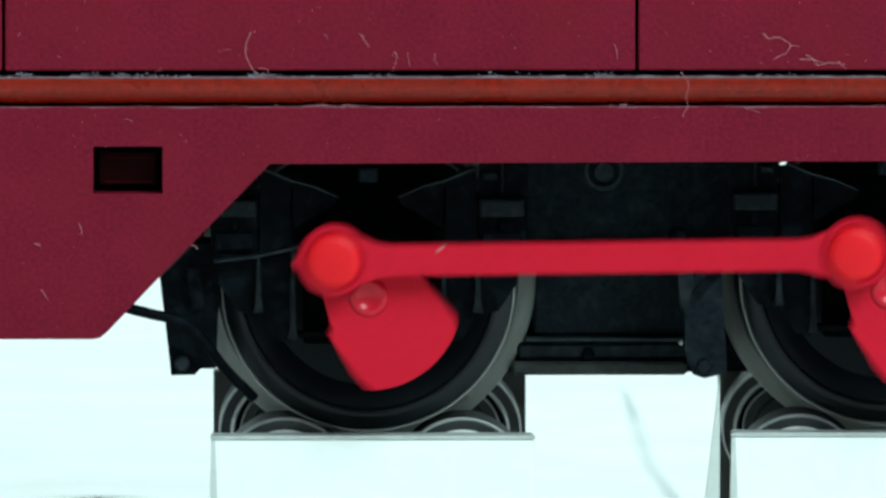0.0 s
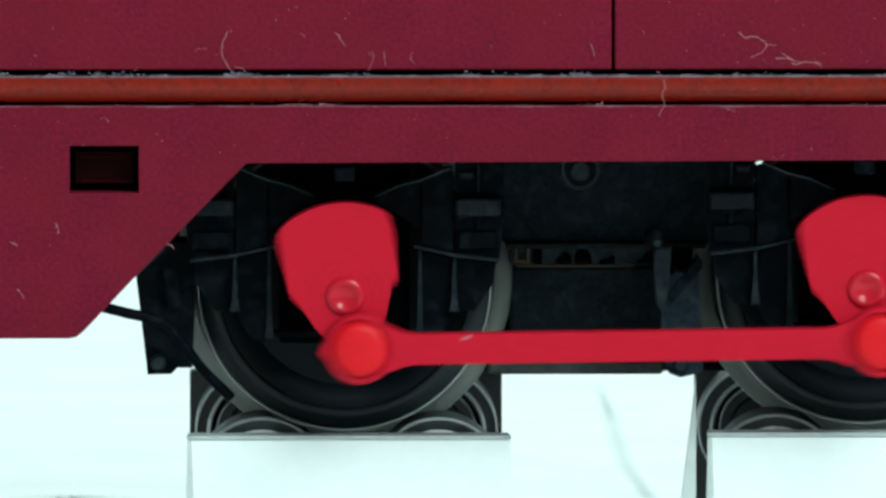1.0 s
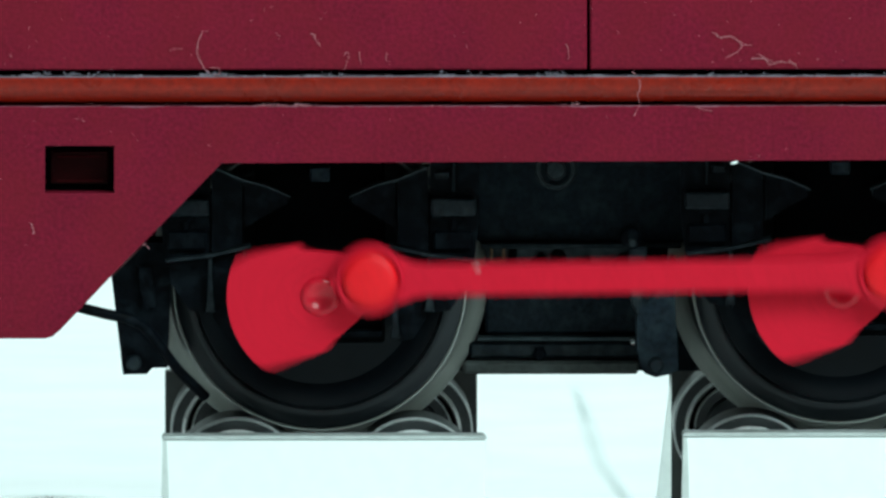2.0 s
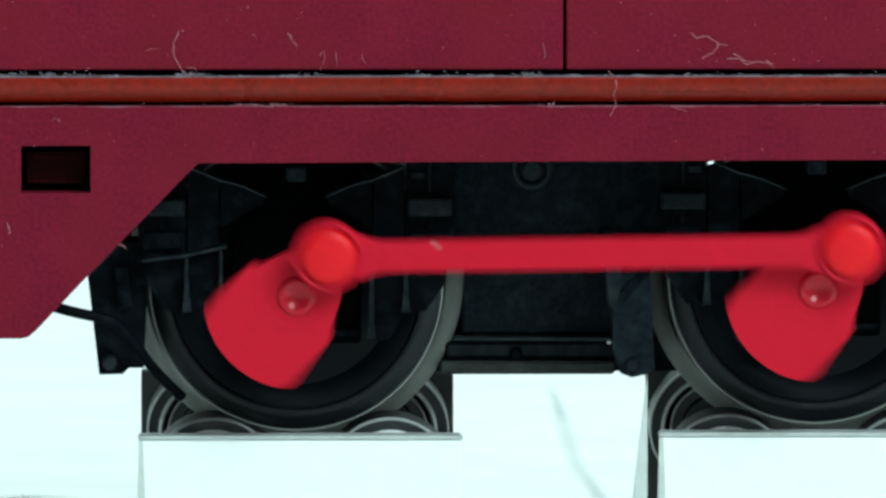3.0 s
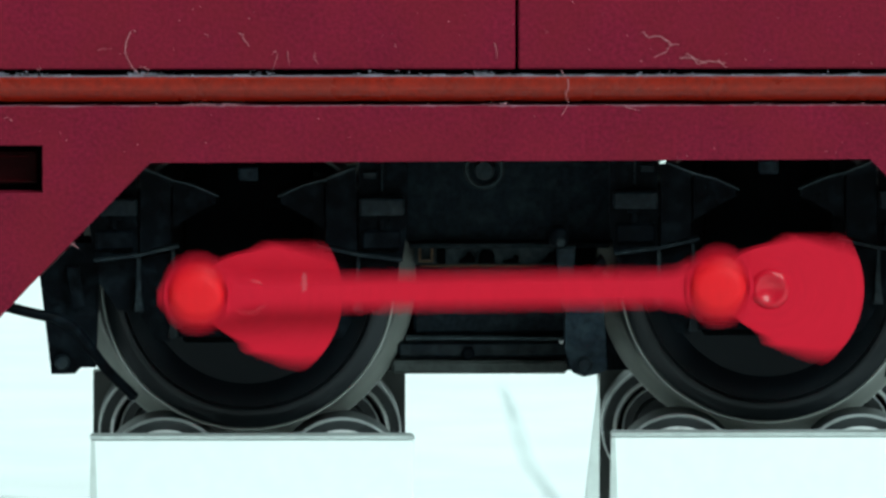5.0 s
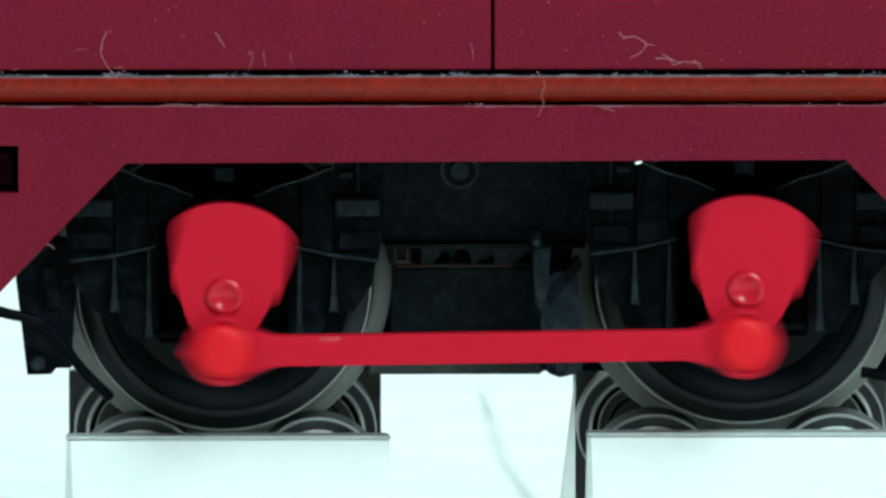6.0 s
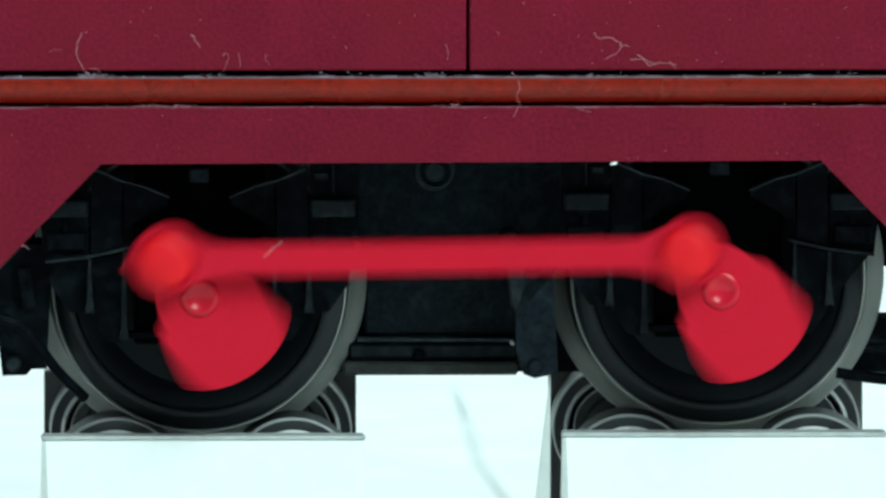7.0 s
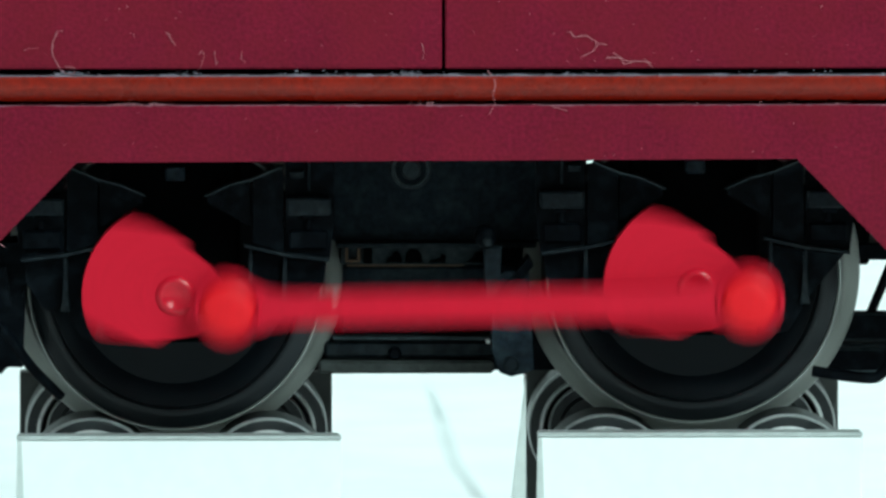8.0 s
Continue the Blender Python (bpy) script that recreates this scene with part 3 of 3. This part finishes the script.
for _ in range(25):
    speck(bm, rng.uniform(-38, -27.5), -6.0, rng.uniform(sb + 0.2, skirt_top - 2), rng.uniform(0.008, 0.02))
tagged(part("dust_specks", bm, FIBRE, loco, "fine pale dust specks"), kind="stuff")

bm = bmesh.new()
for _ in range(16):
    x, up = rng.uniform(-38, 8), rng.random() < 0.9
    z = zb + rng.uniform(0.05, 2.6) if up else skirt_top - rng.uniform(0.05, 1.8)
    a, bend, size = rng.uniform(0, 6.28), rng.uniform(-1.6, 1.6), rng.uniform(0.02, 0.05)
    pts = []
    for k in range(5):
        pts.append((x, -6.015, z))
        x, z = x + size * math.cos(a), z + size * math.sin(a)
        a += bend * 0.5
    tube(pts, rng.uniform(0.004, 0.007), 5, bm)
tagged(part("fine_lint", bm, FIBRE, loco, "fine pale lint on the paint"), kind="stuff")

# ragged line on the moulding's upper edge: dust lying there and a painted highlight
bm = bmesh.new()
row = []
for k in range(900):
    x = -40 + k * 0.055
    h = 0.006 + 0.07 * noise.noise((x * 1.3, 0.0, 0.0)) + 0.07 * noise.noise((x * 6.0, 3.0, 0.0))
    row.append([bm.verts.new((x, y, z)) for y, z in ((-6.24, mz1 - 0.02), (-6.22, mz1 + 0.01 + max(0.0, h)), (-5.6, mz1 + 0.01 + max(0.0, h)))])
for a, b in zip(row, row[1:]):
    for k in range(2):
        bm.faces.new((a[k], a[k + 1], b[k + 1], b[k]))
tagged(part("dust_highlight_line", bm, DUST, loco, "grey line of dust and painted highlight along the moulding's upper edge"), kind="stuff")

# ragged pale pink strip that paints an edge highlight on the skirt's top
bm = bmesh.new()
row = []
for k in range(900):
    x = -40 + k * 0.055
    h = 0.018 + 0.05 * noise.noise((x * 0.7, 7.0, 0.0)) + 0.035 * noise.noise((x * 5.0, 5.0, 0.0))
    h = min(0.06, max(0.002, h))
    row.append([bm.verts.new((x, y, z)) for y, z in ((-6.006, skirt_top - h), (-6.006, skirt_top + 0.004), (-5.9, skirt_top + 0.004))])
for a, b in zip(row, row[1:]):
    for k in range(2):
        bm.faces.new((a[k], a[k + 1], b[k + 1], b[k]))
tagged(part("skirt_edge_highlight", bm, PINK_EDGE, loco, "pale pink highlight painted along the skirt's upper edge"), kind="stuff")

# dust caught in the two joints of the moulding
bm = bmesh.new()
for c, w, n in ((-30.72, 0.16, 70), (-28.3, 0.35, 26), (-27.2, 0.2, 16), (-26.3, 0.5, 26), (-22.3, 0.3, 46), (-10.3, 0.4, 36), (-14.0, 0.8, 16), (-4, 0.6, 12), (3, 1.0, 12), (-18, 0.6, 14)):
    for _ in range(n):
        speck(bm, rng.gauss(c, w), rng.uniform(-6.1, -5.8), zb - 0.22 + abs(rng.gauss(0, 0.07)), rng.uniform(0.014, 0.05))
tagged(part("joint_dust", bm, DUST, loco, "grey dust caught along the moulding"), kind="stuff")
bm = bmesh.new()
for c, w, n in ((-20.3, 0.35, 40), (-19.2, 0.3, 40), (-9.9, 0.3, 25), (-24, 2, 14), (-13, 2, 16), (0, 3, 16), (4.8, 0.15, 8)):
    for _ in range(n):
        speck(bm, rng.gauss(c, w), rng.uniform(-6.0, -5.7), skirt_top + rng.uniform(-0.03, 0.07), rng.uniform(0.012, 0.04))
tagged(part("edge_lint", bm, FIBRE, loco, "pale pink lint along the skirt's upper edge"), kind="stuff")
part("paint_chip", prism([(-4.16, 21.89), (-4.12, 21.97), (-3.90, 22.01), (-3.96, 21.91)], -6.05, -5.7, 0.03), WHITE_PLATE, loco, "small white chip on the skirt edge")
for x, z in ((-24.70, 19.03), (-30.20, 19.09)):
    part("dust_fibre", tube(smooth_line([(x - 0.14, -6.02, z + 0.05), (x, -6.05, z + 0.02), (x + 0.1, -6.04, z - 0.09)]), 0.016, 6, taper=0.6), FIBRE, loco, "pale short dust fibre")

# ---- faint marks on the table ----
def mark(points, width, mat, lift):
    """A flat, thin smear along points (x, y) on the board."""
    line = smooth_line([(x, y, 0) for x, y in points], 8)
    bm = bmesh.new()
    uv = bm.loops.layers.uv.new("along")
    rows = []
    for i, p in enumerate(line):
        d = line[min(i + 1, len(line) - 1)] - line[max(i - 1, 0)]
        n = Vector((d.y, -d.x, 0)).normalized() * width
        rows.append([bm.verts.new((p.x + n.x * k, p.y + n.y * k, lift)) for k in (-1, 1)])
    last = len(rows) - 1
    for i in range(last):
        face = bm.faces.new((rows[i][0], rows[i][1], rows[i + 1][1], rows[i + 1][0]))
        for loop, (u, v) in zip(face.loops, ((i, 0.001), (i, 0.999), (i + 1, 0.999), (i + 1, 0.001))):
            loop[uv].uv = (0.001 + 0.998 * u / last, v)
    return part("mark", bm, mat, table, "faint grey mark")


mark([(-7.25, 155), (-7.0, 140), (-6.85, 129), (-6.75, 119), (-6.6, 111), (-6.2, 103), (-5.85, 95.8), (-5.4, 86)], 0.55, FAINT, 0.02)
mark([(-7.15, 146), (-6.98, 137), (-6.84, 128)], 0.32, FAINT, 0.04)
mark([(-6.45, 107), (-6.15, 101), (-5.85, 95), (-5.2, 83), (-4.6, 74)], 0.42, PLAIN, 0.06)
mark([(-32.0, 95.0), (-29.5, 97.5), (-28.4, 98), (-27.3, 97), (-25.5, 95)], 2.2, FAINT, 0.02)
mark([(-29.9, 94), (-29.2, 97.6), (-28.5, 94)], 0.6, PLAIN, 0.04)

# ---- movement ----
TURNS = [(0.0, 132.5), (0.5, -153.1), (1.0, -434.5), (1.5, -734.4), (2.0, -1059.1), (2.5, -1391.6), (3.0, -1746.9), (3.5, -2109.4),
         (4.0, -2500.6), (4.5, -2954.0), (5.0, -3424.9), (5.5, -3900.2), (6.0, -4412.5), (6.5, -5006.7), (7.0, -5629.0), (7.5, -6244.9), (8.0, -6852.0)]


def crank_angle(t):
    """The pin's angle in degrees, anticlockwise from the right, along a soft curve through TURNS."""
    i = min(int(t / 0.5), len(TURNS) - 2)
    v = [a for _, a in TURNS]
    p1, p2 = v[i], v[i + 1]
    p0 = v[i - 1] if i else 2 * p1 - p2
    p3 = v[i + 2] if i + 2 < len(v) else 2 * p2 - p1
    u = t / 0.5 - i
    return 0.5 * (2 * p1 + (p2 - p0) * u + (2 * p0 - 5 * p1 + 4 * p2 - p3) * u * u + (3 * p1 - p0 - 3 * p2 + p3) * u ** 3)


def motions():
    times = [i / FPS for i in range(8 * FPS + 1)]
    for wheel, (ax, az) in zip(wheels, AXLES):
        walk(wheel, [(t, pose(ax * MM, 0, az * MM, 0, 90 - crank_angle(t), 0)) for t in times])
    rows = []
    for t in times:
        a = radians(crank_angle(t))
        rows.append((t, pose((AXLES[0][0] + CRANK_R * math.cos(a)) * MM, 0, (AXLES[0][1] + CRANK_R * math.sin(a)) * MM, 0, -lean, 0)))
    walk(rod, rows)
    bob = [(0.0, -0.03), (0.5, -0.03), (1.0, 0.0), (1.5, 0.0), (3.0, 0.0), (4.0, 0.0), (4.5, 0.025), (6.0, 0.0), (6.5, 0.0), (7.0, -0.03), (7.5, 0.0), (8.0, 0.03)]
    walk(loco, [(t, pose(0.003 * t * MM, 0, z * MM)) for t, z in bob])


motions()
